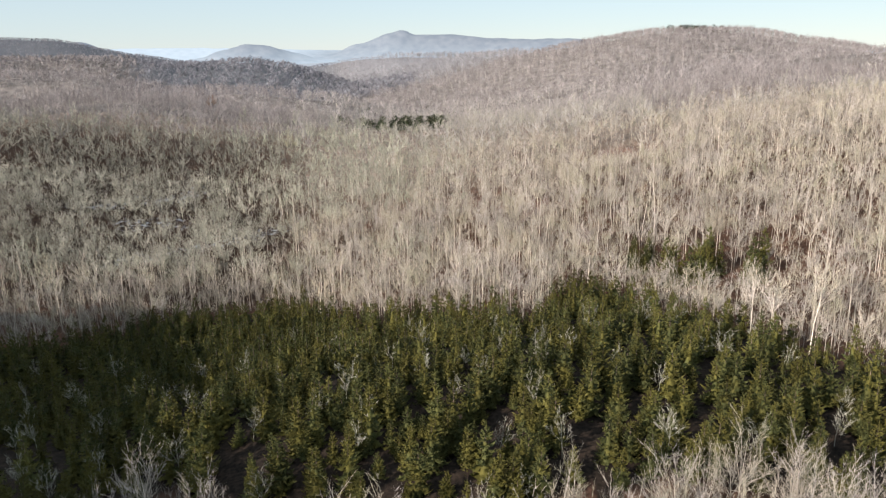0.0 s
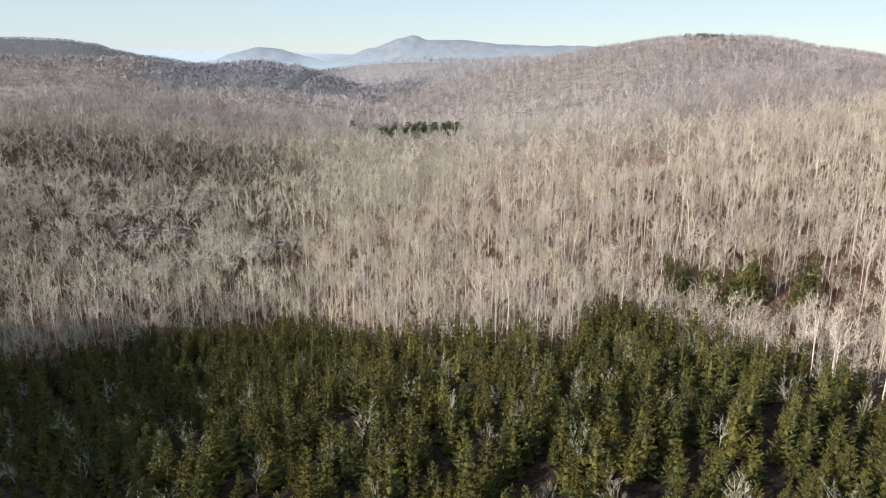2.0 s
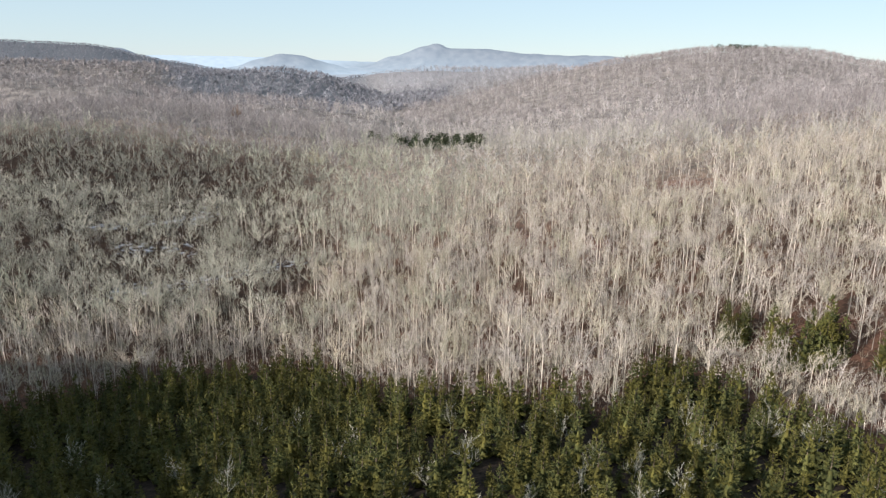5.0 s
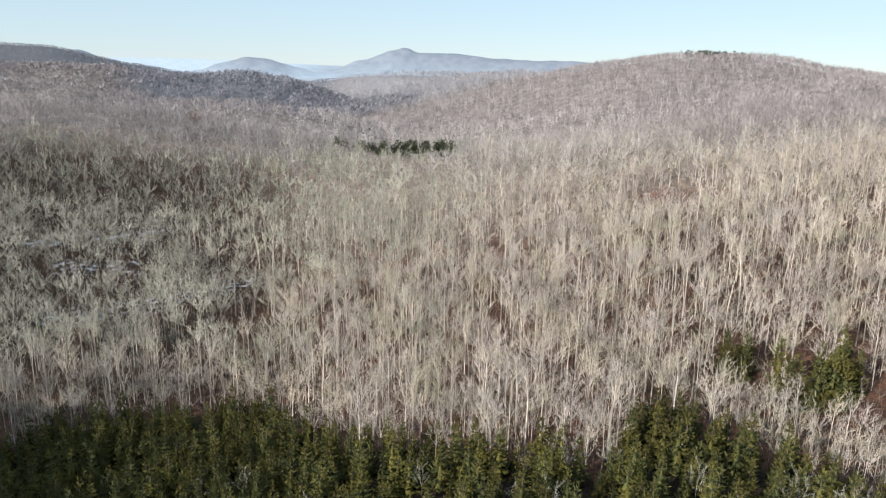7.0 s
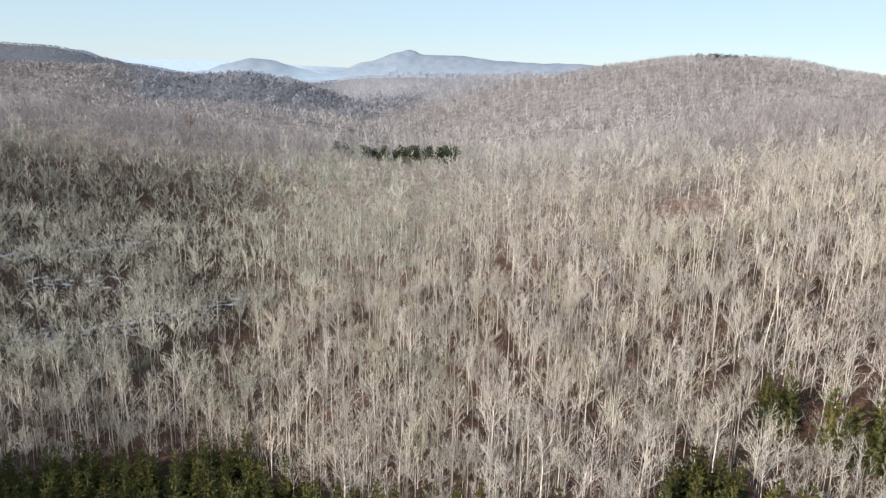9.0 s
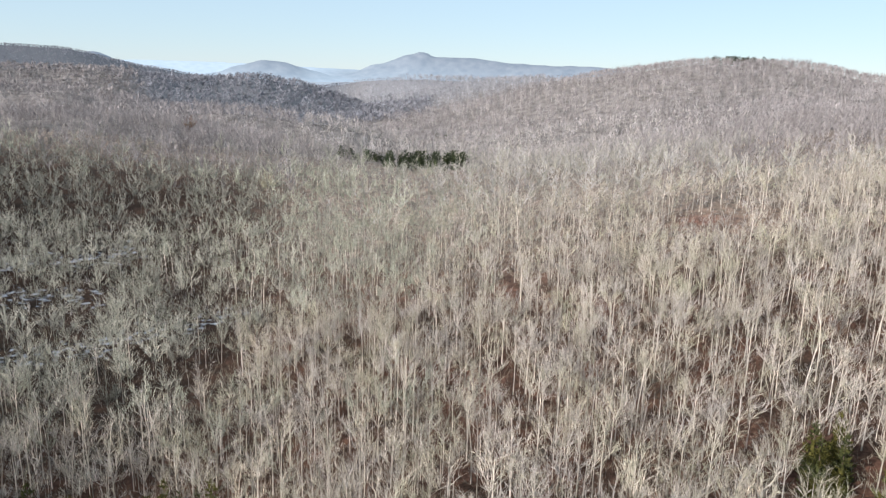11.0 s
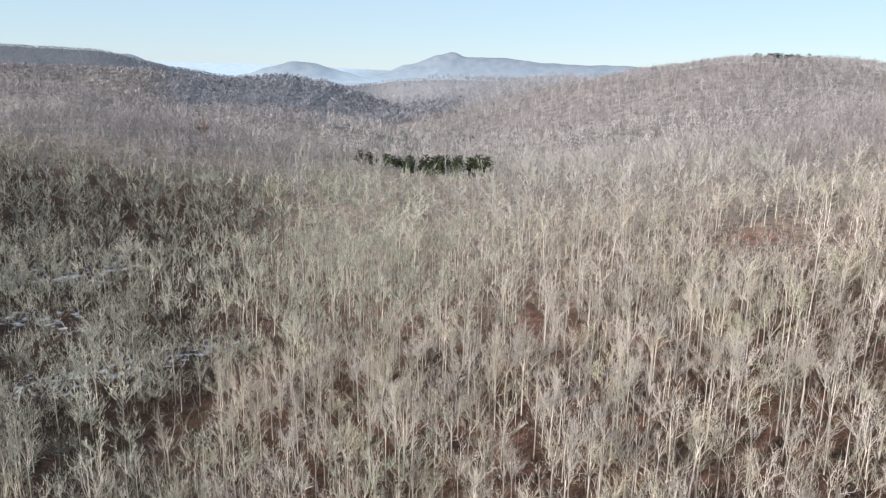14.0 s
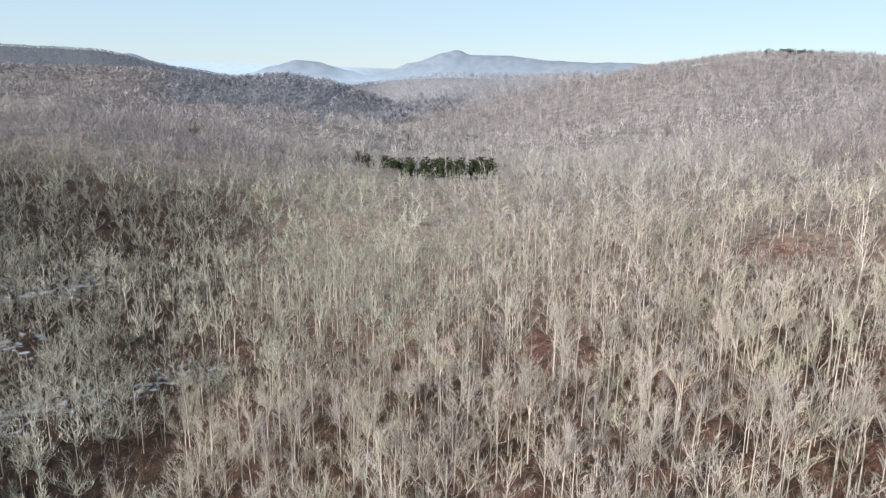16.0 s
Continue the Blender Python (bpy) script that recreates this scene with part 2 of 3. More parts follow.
def land(x, y):
    """Height of the ground."""
    x, y = np.asarray(x, float), np.asarray(y, float)
    z = 40 * smooth(y, 1900, 3200) + 20 * smooth(y, 3200, 4700) - 4
    for j, row in enumerate(SWELLS):
        for i, a in enumerate(row):
            z = z + a * np.exp(-((x + 360 - 120 * i) ** 2 + (y - 120 * j) ** 2) / 22050)
    knoll = ridge(x, y, [(760, 950, 62), (660, 1060, 62), (590, 1130, 60), (516, 1150, 108), (440, 1190, 123), (360, 1230, 123),
                         (300, 1300, 112), (210, 1500, 95), (90, 1800, 82)], 300)
    tail = ridge(x, y, [(210, 1500, 88), (90, 1800, 84), (-130, 2000, 84), (-253, 2110, 74), (-324, 2150, 61), (-399, 2190, 50), (-457, 2220, 40), (-560, 2260, 0)], 170)
    spur = ridge(x, y, [(-1500, 1300, 90), (-1100, 1450, 90), (-720, 1620, 85), (-600, 1650, 70), (-526, 1670, 72), (-452, 1690, 80),
                        (-394, 1690, 70), (-350, 1680, 54), (-302, 1660, 28)], 160)
    toe = ridge(x, y, [(-350, 1680, 54), (-302, 1660, 34), (-229, 1630, 20), (-141, 1590, 8), (-90, 1560, 0)], 90)
    left = ridge(x, y, [(-2600, 1500, 182), (-2000, 2000, 169), (-1430, 2407, 136), (-1350, 2460, 131), (-1270, 2490, 106),
                        (-1165, 2540, 80), (-1090, 2590, 60), (-950, 2640, 46), (-700, 2800, 10)], 340)
    hills = np.maximum.reduce([knoll, tail, spur, toe, left])
    # unseen hill to the left, added to throw shade on the plantation
    shading_hill = ridge(x, y, [(-318, 168, 28), (-262, 85, 72), (-178, -22, 86), (-92, -160, 87)], 75)
    rough = 0.5 * np.sin(x / 7.3 + 1.7 * np.sin(y / 11)) * np.sin(y / 8.1 + np.sin(x / 13)) + 0.9 * np.sin(x / 31 + 2) * np.sin(y / 27)
    rough = rough + 17.5 * np.exp(-(x / 95) ** 2 - ((y - 127) / 58) ** 2)   # the plantation grows on a low rise
    brow = ridge(x, y, BROW_LEFT, 130)   # the near plateau ends in a brow, with the valley behind
    bench = ridge(x, y, BROW_RIGHT, 85)
    return np.maximum.reduce([z + hills, brow, bench]) + shading_hill + rough


def far_hills(x, y):
    """The blue hills at the end of the valley, above the plain."""
    bump = ridge(x, y, [(-1640, 3090, 70), (-1534, 3146, 114), (-1450, 3180, 80)], 150)
    middle = ridge(x, y, [(-1230, 3800, 40), (-1120, 3835, 78), (-1026, 3866, 104), (-930, 3890, 96), (-800, 3950, 56), (-720, 3980, 30)], 130)
    mountain = ridge(x, y, [(-680, 4400, 34), (-495, 4470, 98), (-325, 4490, 156), (-258, 4495, 172), (-180, 4490, 146),
                            (50, 4500, 146), (250, 4480, 124), (510, 4440, 114), (710, 4420, 118), (900, 4400, 106), (1500, 4300, 80)], 170)
    horizon = ridge(x, y, [(-2800, 3850, 76), (-1900, 4400, 80), (-1500, 4540, 80), (-700, 4660, 60), (600, 4700, 40),
                           (2000, 4250, 50), (2600, 3800, 50)], 250)
    right = ridge(x, y, [(1500, 3000, 30), (1900, 3100, 66), (2400, 2900, 80)], 400)
    return np.maximum.reduce([bump, middle, mountain, horizon, right])


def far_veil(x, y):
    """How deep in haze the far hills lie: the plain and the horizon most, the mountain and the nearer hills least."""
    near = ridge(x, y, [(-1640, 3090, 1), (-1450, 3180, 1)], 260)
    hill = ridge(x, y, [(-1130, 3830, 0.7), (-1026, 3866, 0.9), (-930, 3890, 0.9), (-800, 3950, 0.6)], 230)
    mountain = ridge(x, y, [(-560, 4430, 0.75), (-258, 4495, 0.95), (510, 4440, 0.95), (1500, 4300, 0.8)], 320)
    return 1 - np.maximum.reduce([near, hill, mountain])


def mesh_from(name, verts, faces, mats, index=None, flat=False):
    """A mesh of triangles from arrays."""
    me = bpy.data.meshes.new(name)
    verts, faces = np.asarray(verts, np.float32), np.asarray(faces, np.int32)
    me.vertices.add(len(verts))
    me.vertices.foreach_set("co", verts.ravel())
    me.loops.add(faces.size)
    me.loops.foreach_set("vertex_index", faces.ravel())
    me.polygons.add(len(faces))
    me.polygons.foreach_set("loop_start", np.arange(0, faces.size, 3, dtype=np.int32))
    for m in mats:
        me.materials.append(m)
    if index is not None:
        me.polygons.foreach_set("material_index", np.asarray(index, np.int32))
    me.update(calc_edges=True)
    if flat:
        me.shade_flat()
    return me


def sheet(rings, angles, centre):
    """Rings of points round a centre, and the triangles between them."""
    r, a = np.meshgrid(rings, angles, indexing="ij")
    x, y = centre[0] + r * np.sin(a), centre[1] + r * np.cos(a)
    n, k = r.shape
    i, j = np.meshgrid(np.arange(n - 1), np.arange(k - 1), indexing="ij")
    p = (i * k + j).ravel()
    faces = np.concatenate([np.stack([p, p + 1, p + k], 1), np.stack([p + 1, p + k + 1, p + k], 1)])
    return x.ravel(), y.ravel(), faces


GULLY = [[(-150, 318), (-122, 331), (-116, 341), (-100, 348), (-84, 358)], [(-192, 385), (-174, 402), (-154, 408), (-148, 424)], [(-168, 366), (-140, 372)]]


def gully(x, y):
    """How near a place is to the cold gully bottom, 1 to 0."""
    return np.maximum.reduce([ridge(np.asarray(x, float), np.asarray(y, float), [(a, b, 1.0) for a, b in line], 13) for line in GULLY])


# the spruce plantation's outline, and bare places in the wood
PLANTATION = [(-175, 214), (-142, 214), (-123, 224), (-110, 232), (-80, 247), (-50, 240), (-34, 221), (-22, 211), (-5, 206), (9, 198), (19, 199), (24, 190), (30, 204),
              (38, 215), (48, 209), (56, 191), (67, 170), (76, 151), (86, 133), (90, 117), (97, 100), (96, 82), (76, 89), (57, 96), (51, 99), (44, 101), (35, 101),
              (26, 97), (21, 99), (12, 95), (6, 95), (-7, 97), (-20, 101), (-31, 102), (-52, 113), (-62, 100), (-80, 92), (-175, 75)]
HOLES = [(-36, 117, 8, 7), (2.8, 126, 3.5, 5), (-26.6, 144, 5, 4.5), (35, 121, 3, 4.5), (25, 109, 3.5, 4), (-91, 135, 8, 7)]   # dark gaps between the spruces
CLEARINGS = [(96, 405, 14, 5), (-61, 331, 8, 7), (14, 352, 3.5, 12), (6, 292, 5, 6), (45, 330, 4, 8), (-27, 596, 33, 36), (-74, 652, 30, 14), (80, 211, 11, 11), (94, 203, 6, 8), (64, 229, 6, 8), (-76, 304, 14, 10)]


def inside(x, y, poly):
    hit = np.zeros(x.shape, bool)
    for (ax, ay), (bx, by) in zip(poly, poly[1:] + poly[:1]):
        cross = ((ay > y) != (by > y)) & (x < (bx - ax) * (y - ay) / (by - ay + 1e-9) + ax)
        hit ^= cross
    return hit


def leaves(x, y):
    """Where red beech leaves lie, 1 to 0."""
    out = np.zeros(x.shape)
    for cx, cy, rx, ry in CLEARINGS[:5]:
        out = np.maximum(out, np.exp(-(((x - cx) / (rx * 1.1)) ** 2 + ((y - cy) / (ry * 1.1)) ** 2) ** 2))
    return out


def build_ground():
    angles = np.radians(np.concatenate([np.arange(-180, -48, 6.0), np.arange(-48, 48, 0.4), np.arange(48, 181, 6.0)]))
    rings = np.concatenate([[0.01, 30, 60], np.geomspace(90, 4930, 150)])
    x, y, faces = sheet(rings, angles, (0, -50))
    z = land(x, y)
    far = np.hypot(x, y + 50)[faces].mean(1) > 720
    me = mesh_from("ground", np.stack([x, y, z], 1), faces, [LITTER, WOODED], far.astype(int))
    at = me.attributes.new("snow", "FLOAT", "POINT")
    at.data.foreach_set("value", (gully(x, y) * 0.35).astype(np.float32))
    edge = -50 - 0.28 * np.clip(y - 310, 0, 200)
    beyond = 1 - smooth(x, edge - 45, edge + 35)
    gully_shade = beyond * smooth(y, 230, 290) * (1 - smooth(y, 480, 600))
    # darkens the litter for gully shade, and for dark needles and shade under spruces
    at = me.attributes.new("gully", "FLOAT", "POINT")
    at.data.foreach_set("value", np.maximum(0.75 * gully_shade, 0.97 * inside(x, y, PLANTATION)).astype(np.float32))
    at = me.attributes.new("dark_blue_haze", "FLOAT", "POINT")
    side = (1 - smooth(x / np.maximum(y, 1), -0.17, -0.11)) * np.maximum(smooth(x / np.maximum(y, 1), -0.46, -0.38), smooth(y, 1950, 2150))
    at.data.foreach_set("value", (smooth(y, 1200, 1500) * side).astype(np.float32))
    at = me.attributes.new("pale_haze", "FLOAT", "POINT")
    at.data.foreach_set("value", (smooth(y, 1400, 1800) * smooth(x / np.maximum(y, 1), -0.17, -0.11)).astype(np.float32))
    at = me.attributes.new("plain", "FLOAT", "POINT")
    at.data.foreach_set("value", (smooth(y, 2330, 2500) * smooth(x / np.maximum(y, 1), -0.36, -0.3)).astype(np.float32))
    # haze put into the litter: paler the farther up the rise
    at = me.attributes.new("rise_haze", "FLOAT", "POINT")
    at.data.foreach_set("value", (smooth(y, 320, 470) * (1 - gully_shade) * (1 - leaves(x, y)) * 0.9).astype(np.float32))
    at = me.attributes.new("leaves", "FLOAT", "POINT")
    at.data.foreach_set("value", leaves(x, y).astype(np.float32))
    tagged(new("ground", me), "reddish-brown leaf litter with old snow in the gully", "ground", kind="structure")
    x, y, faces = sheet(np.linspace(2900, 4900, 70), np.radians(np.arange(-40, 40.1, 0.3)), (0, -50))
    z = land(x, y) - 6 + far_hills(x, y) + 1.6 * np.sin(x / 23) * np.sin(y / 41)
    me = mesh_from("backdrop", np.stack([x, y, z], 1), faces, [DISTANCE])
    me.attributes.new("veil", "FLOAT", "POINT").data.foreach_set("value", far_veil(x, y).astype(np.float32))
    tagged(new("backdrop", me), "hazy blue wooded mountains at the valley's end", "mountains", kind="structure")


build_ground()


# ---- trees ----
class Shape:
    """Gathers triangles of one tree; piece 0 is wood, 1 is twigs or needles, 2 and on are single limbs."""

    def __init__(self):
        self.v, self.f, self.m, self.n = [], [], [], 0

    def add(self, verts, faces, piece):
        verts = np.asarray(verts, float).reshape(-1, 3)
        self.v.append(verts)
        self.f.append(np.asarray(faces, int).reshape(-1, 3) + self.n)
        self.m.append(np.full(len(self.f[-1]), piece))
        self.n += len(verts)

    def tube(self, pts, radii, sides, piece):
        """A tapering limb through pts, closed to a tip."""
        pts = np.asarray(pts, float)
        k = len(pts)
        a = np.arange(sides) * 2 * np.pi / sides
        verts = []
        for i in range(k - 1):
            d = pts[min(i + 1, k - 1)] - pts[max(i - 1, 0)]
            d /= np.linalg.norm(d)
            u = np.cross(d, (1.0, 0.0, 0.0) if abs(d[0]) < 0.8 else (0.0, 1.0, 0.0))
            u /= np.linalg.norm(u)
            w = np.cross(d, u)
            verts.append(pts[i] + radii[i] * (np.cos(a)[:, None] * u + np.sin(a)[:, None] * w))
        verts.append(pts[-1:])
        faces = []
        for i in range(k - 2):
            for s in range(sides):
                p, q = i * sides + s, i * sides + (s + 1) % sides
                faces += [(p, q, p + sides), (q, q + sides, p + sides)]
        base, tip = (k - 2) * sides, (k - 1) * sides
        faces += [(base + s, base + (s + 1) % sides, tip) for s in range(sides)]
        self.add(np.concatenate(verts), faces, piece)

    def spike(self, p, d, width, side, piece):
        """One thin twig or spray from p along d."""
        s = np.cross(d, side)
        s = s / (np.linalg.norm(s) + 1e-9) * width * 0.5
        self.add([p + s, p - s, p + d], [(0, 1, 2)], piece)

    def arrays(self):
        return np.concatenate(self.v), np.concatenate(self.f), np.concatenate(self.m)


def dome(height, reach, turn, lift):
    """A point on the outside of a broad rounded crown."""
    r = reach * math.cos(max(0.0, lift)) ** 0.7
    return np.array([r * math.cos(turn), r * math.sin(turn), height * (0.52 + 0.46 * math.sin(lift))])


def bare_tree_shape(rng, leaders, limbs, branches, twigs, height=22.0, reach=4.5, sides=4, twig_width=0.05, fork=0.45, twig_reach=1.0):
    """A leafless hardwood: a pale pole that forks into steep leaders, side limbs, branches, and a haze of fine twigs."""
    t = Shape()
    lean = rng.normal(0, 0.5, 2)
    r0 = 0.0068 * height

    def stem(f):
        return np.array([lean[0] * f * f * 2 + 0.25 * math.sin(7 * f + lean[1] * 9) * f, lean[1] * f * f * 2 + 0.25 * math.sin(6 * f) * f, height * f])

    def limb(pts, r, piece):
        if sides > 3:
            t.tube(pts, [r * (1 - 0.8 * i / (len(pts) - 1)) for i in range(len(pts))], 3, piece)
        else:
            t.spike(pts[0], pts[-1] - pts[0], r * 1.7, rng.normal(0, 1, 3), 1)

    if sides > 3:
        t.tube([stem(f) - (0, 0, 0.6 if f == 0 else 0) for f in (0, fork * 0.55, fork, 0.8)], [r0 * 1.15, r0 * 0.9, r0 * 0.72, 0], sides, 0)
    else:
        t.spike(np.array([0, 0, -0.6]), stem(0.8) + (0, 0, 0.6), r0 * 1.9, rng.normal(0, 1, 3), 0)
    stems, turn = [], rng.uniform(0, 6.28)
    for i in range(leaders + limbs):
        turn += 2.4 + rng.normal(0, 0.45)
        out = np.array([math.cos(turn), math.sin(turn), 0.0])
        if i < leaders:
            p, end = stem(fork * rng.uniform(0.92, 1.08)), out * reach * rng.uniform(0.15, 0.6) + (0, 0, height * rng.uniform(0.82, 0.96))
            r = r0 * rng.uniform(0.42, 0.62)
        else:
            f = fork * rng.uniform(0.8, 1.35)
            p, end = stem(min(f, 0.72)), out * reach * rng.uniform(0.62, 0.95) + (0, 0, height * min(0.86, f + rng.uniform(0.14, 0.28)))
            r = r0 * rng.uniform(0.24, 0.4)
        end = end + stem(0.8) * (1, 1, 0)
        span = np.linalg.norm(end - p)
        mid = p + (end - p) * 0.45 + out * 0.10 * span + rng.normal(0, 0.045, 3) * span
        limb([p, mid, end], r, i + 2 if sides > 4 else 0)
        stems.append((p, mid, end, out))
    for p, mid, end, out in stems:
        for k in range(branches):
            g = 0.2 + 0.8 * (k + rng.uniform(0, 1)) / branches
            q = p + (mid - p) * g / 0.45 if g < 0.45 else mid + (end - mid) * (g - 0.45) / 0.55
            a = rng.uniform(0, 6.28)
            d = out * 0.4 + np.array([math.cos(a), math.sin(a), 0.0]) * rng.uniform(0.2, 0.9) + (0, 0, rng.uniform(0.6, 1.3))
            d *= (0.6 * reach + 1.6) * rng.uniform(0.2, 0.6)
            if sides > 4:
                t.tube([q, q + d], [0.04, 0], 3, 1)
            else:
                t.spike(q, d, twig_width * 1.5, out + rng.normal(0, 0.5, 3), 1)
            for s in range(twigs):
                o = q + d * rng.uniform(0.15, 1.0)
                e = d / np.linalg.norm(d) * 0.9 + rng.normal(0, 0.5, 3) + (0, 0, 0.3)
                e *= rng.uniform(0.9, 2.2) * twig_reach / np.linalg.norm(e)
                away = o - (0, 0, height * fork)
                t.spike(o, e, twig_width * rng.uniform(0.7, 1.25), away / np.linalg.norm(away) + rng.normal(0, 0.35 if sides == 3 else 0.6, 3), 1)
    return t.arrays()


def far_tree_shape(rng, twigs, height=17.0, reach=6.0, twig_width=0.55, trunks=1, trunk_width=0.4, hem=-45):
    """A leafless tree as it stands on a distant slope: pale stems under a rounded haze of twigs."""
    t = Shape()
    for k in range(trunks):
        foot = np.array([rng.normal(0, 1.6), rng.normal(0, 1.6), -0.8]) if k else np.array([0, 0, -0.8])
        t.spike(foot, np.array([rng.normal(0, 0.8), rng.normal(0, 0.8), height * rng.uniform(0.75, 0.98)]), trunk_width, rng.normal(0, 1, 3), 0)
    for k in range(twigs):
        q = dome(height, reach, rng.uniform(0, 6.28), radians(rng.uniform(hem, 88))) * rng.uniform(0.82, 1.03)
        out = q - (0, 0, height * 0.42)
        out /= np.linalg.norm(out)
        d = (out * 0.7 + rng.normal(0, 0.5, 3) + (0, 0, 0.3)) * rng.uniform(1.8, 3.4)
        t.spike(q - d, d, twig_width * rng.uniform(0.7, 1.4), out + rng.normal(0, 0.2, 3), 1)
    return t.arrays()


def conifer_shape(rng, whorls, spokes, fingers, height=13.0, reach=2.7, taper=0.9, start=0.1, core=0.3):
    """A spruce: trunk, whorls of sagging boughs whose ends turn up in fingers of needles, with shoots hanging below."""
    t = Shape()
    t.tube([(0, 0, -0.6), (0, 0, height * 0.5), (0, 0, height * 0.97)], [0.17, 0.10, 0], 4, 0)
    rows, around = 5, 6
    verts, faces = [], []
    for i in range(rows):
        f = start + (0.66 - start) * i / (rows - 1)
        for s in range(around):
            a = s * 2 * math.pi / around + i * 0.45
            r = reach * core * (1 - f) ** (taper + 0.5) * rng.uniform(0.6, 1.2) + 0.02
            verts.append((math.cos(a) * r, math.sin(a) * r, height * f - 0.3))
    for i in range(rows - 1):
        for s in range(around):
            p, q = i * around + s, i * around + (s + 1) % around
            faces += [(p, q, p + around), (q, q + around, p + around)]
    t.add(verts, faces, 1)
    for i in range(whorls):
        f = start + (0.96 - start) * (i / whorls) ** 0.92
        turn = rng.uniform(0, 6.28)
        n = max(4, round(spokes * (1.1 - 0.55 * f)))
        for s in range(n):
            a = turn + s * 2 * math.pi / n + rng.normal(0, 0.2)
            r = reach * ((1 - f) / (1 - start)) ** taper * rng.uniform(0.7, 1.2) + 0.18
            out = np.array([math.cos(a), math.sin(a), 0.0])
            across = np.array([-out[1], out[0], 0.0])
            up = np.array([0.0, 0.0, 1.0])
            p = np.array([0, 0, height * f + rng.normal(0, 0.3)])
            sag = r * (0.42 - 0.75 * f)
            knee = p + out * r * 0.6 - up * sag
            end = p + out * r * 0.95 - up * (sag - 0.12 * r)
            w = 0.12 + 0.2 * r
            t.add([p, knee + across * w - up * 0.3 * w, knee - across * w - up * 0.3 * w, end, knee], [(0, 4, 1), (0, 2, 4), (1, 4, 3), (4, 2, 3)], 1)   # a bough, roofed along its middle
            for k in range(fingers):   # needle shoots, turned up at the bough's end
                v = (k + 0.5) / fingers * 2 - 1 + rng.normal(0, 0.12)
                o = knee + (end - knee) * rng.uniform(-0.7, 0.9)
                d = (out * (0.75 - 0.3 * abs(v)) + across * v * 0.7 + up * rng.uniform(0.25, 0.85)) * (0.26 * r + 0.34) * rng.uniform(0.8, 1.3)
                t.spike(o - d * 0.15, d, 0.2 + 0.05 * r, up * 0.5 + out * 0.9 + 0.15 * rng.normal(0, 1, 3), 1)
            o = p + (end - p) * rng.uniform(0.5, 0.9)
            t.spike(o, out * 0.2 * r + across * rng.normal(0, 0.15) * r - up * rng.uniform(0.3, 0.6), 0.3 + 0.05 * r, out + 0.4 * up + 0.3 * rng.normal(0, 1, 3), 1)
    for k in range(5):
        t.spike(np.array([0, 0, height * 0.9]), np.array([0.3 * math.cos(k * 1.3), 0.3 * math.sin(k * 1.3), height * 0.07 + 0.3]), 0.18, np.array([math.cos(k), math.sin(k), 0.0]), 1)
    return t.arrays()


def scatter(rng, x0, x1, y0, y1, gap, jitter=0.4):
    """Places on a loose grid."""
    nx, ny = int((x1 - x0) / gap), int((y1 - y0) / (gap * 0.87))
    i, j = np.meshgrid(np.arange(nx), np.arange(ny))
    x = x0 + (i + 0.5 * (j % 2)) * gap + rng.uniform(-jitter, jitter, i.shape) * gap
    y = y0 + j * gap * 0.87 + rng.uniform(-jitter, jitter, i.shape) * gap
    return x.ravel(), y.ravel()


def wood(name, shapes, x, y, scale, mats, rng, label, category):
    """Many trees as one growth."""
    z, turn, kind = land(x, y), rng.uniform(0, 6.28, len(x)), rng.integers(0, len(shapes), len(x))
    vs, fs, ms, tones, n = [], [], [], [], 0
    tone = np.clip(rng.normal(0, 0.8, len(x)), -1.3, 1.3)
    for k, (v, f, m) in enumerate(shapes):
        pick = np.nonzero(kind == k)[0]
        if not len(pick):
            continue
        c, s, w = np.cos(turn[pick])[:, None], np.sin(turn[pick])[:, None], scale[pick][:, None]
        out = np.stack([(v[:, 0] * c - v[:, 1] * s) * w + x[pick][:, None], (v[:, 0] * s + v[:, 1] * c) * w + y[pick][:, None], v[:, 2] * w + z[pick][:, None]], -1)
        vs.append(out.reshape(-1, 3))
        fs.append((f[None] + (np.arange(len(pick)) * len(v))[:, None, None]).reshape(-1, 3) + n)
        ms.append(np.tile(m, len(pick)))
        tones.append(np.repeat(tone[pick], len(v)))
        n += len(pick) * len(v)
    me = mesh_from(name, np.concatenate(vs), np.concatenate(fs), mats, np.concatenate(ms))
    me.attributes.new("tone", "FLOAT", "POINT").data.foreach_set("value", np.concatenate(tones).astype(np.float32))
    return tagged(new(name, me), label, category, kind="stuff")


def tree_models(name, shapes, mats, label, category, group, piece_names):
    """One whole tree for each shape, with its parts, to be copied."""
    out = []
    for v, f, m in shapes:
        root = tagged(new(name), label, category, group)
        for piece in np.unique(m):
            part_name = piece_names[min(piece, 2)]
            ff = f[m == piece]
            used, inverse = np.unique(ff, return_inverse=True)
            me = mesh_from(part_name, v[used], inverse.reshape(-1, 3), [mats[1 if piece == 1 else 0]])
            me.attributes.new("single", "FLOAT", "POINT").data.foreach_set("value", np.ones(len(used), np.float32))
            part = new(part_name, me)
            part.parent = root
        out.append(root)
    return out


def plant(models, x, y, scale, rng):
    """Copies of the models at these places; the models themselves take the first ones."""
    z, turn = land(x, y), rng.uniform(0, 6.28, len(x))
    for i in range(len(x)):
        m = Matrix.LocRotScale((x[i], y[i], z[i]), Euler((0, 0, turn[i])), None)
        if i < len(models):
            models[i].matrix_basis = m
            models[i].scale = (scale[i],) * 3
        else:
            ob = copy_thing(models[int(rng.integers(0, len(models)))], m)
            ob.scale = (scale[i],) * 3


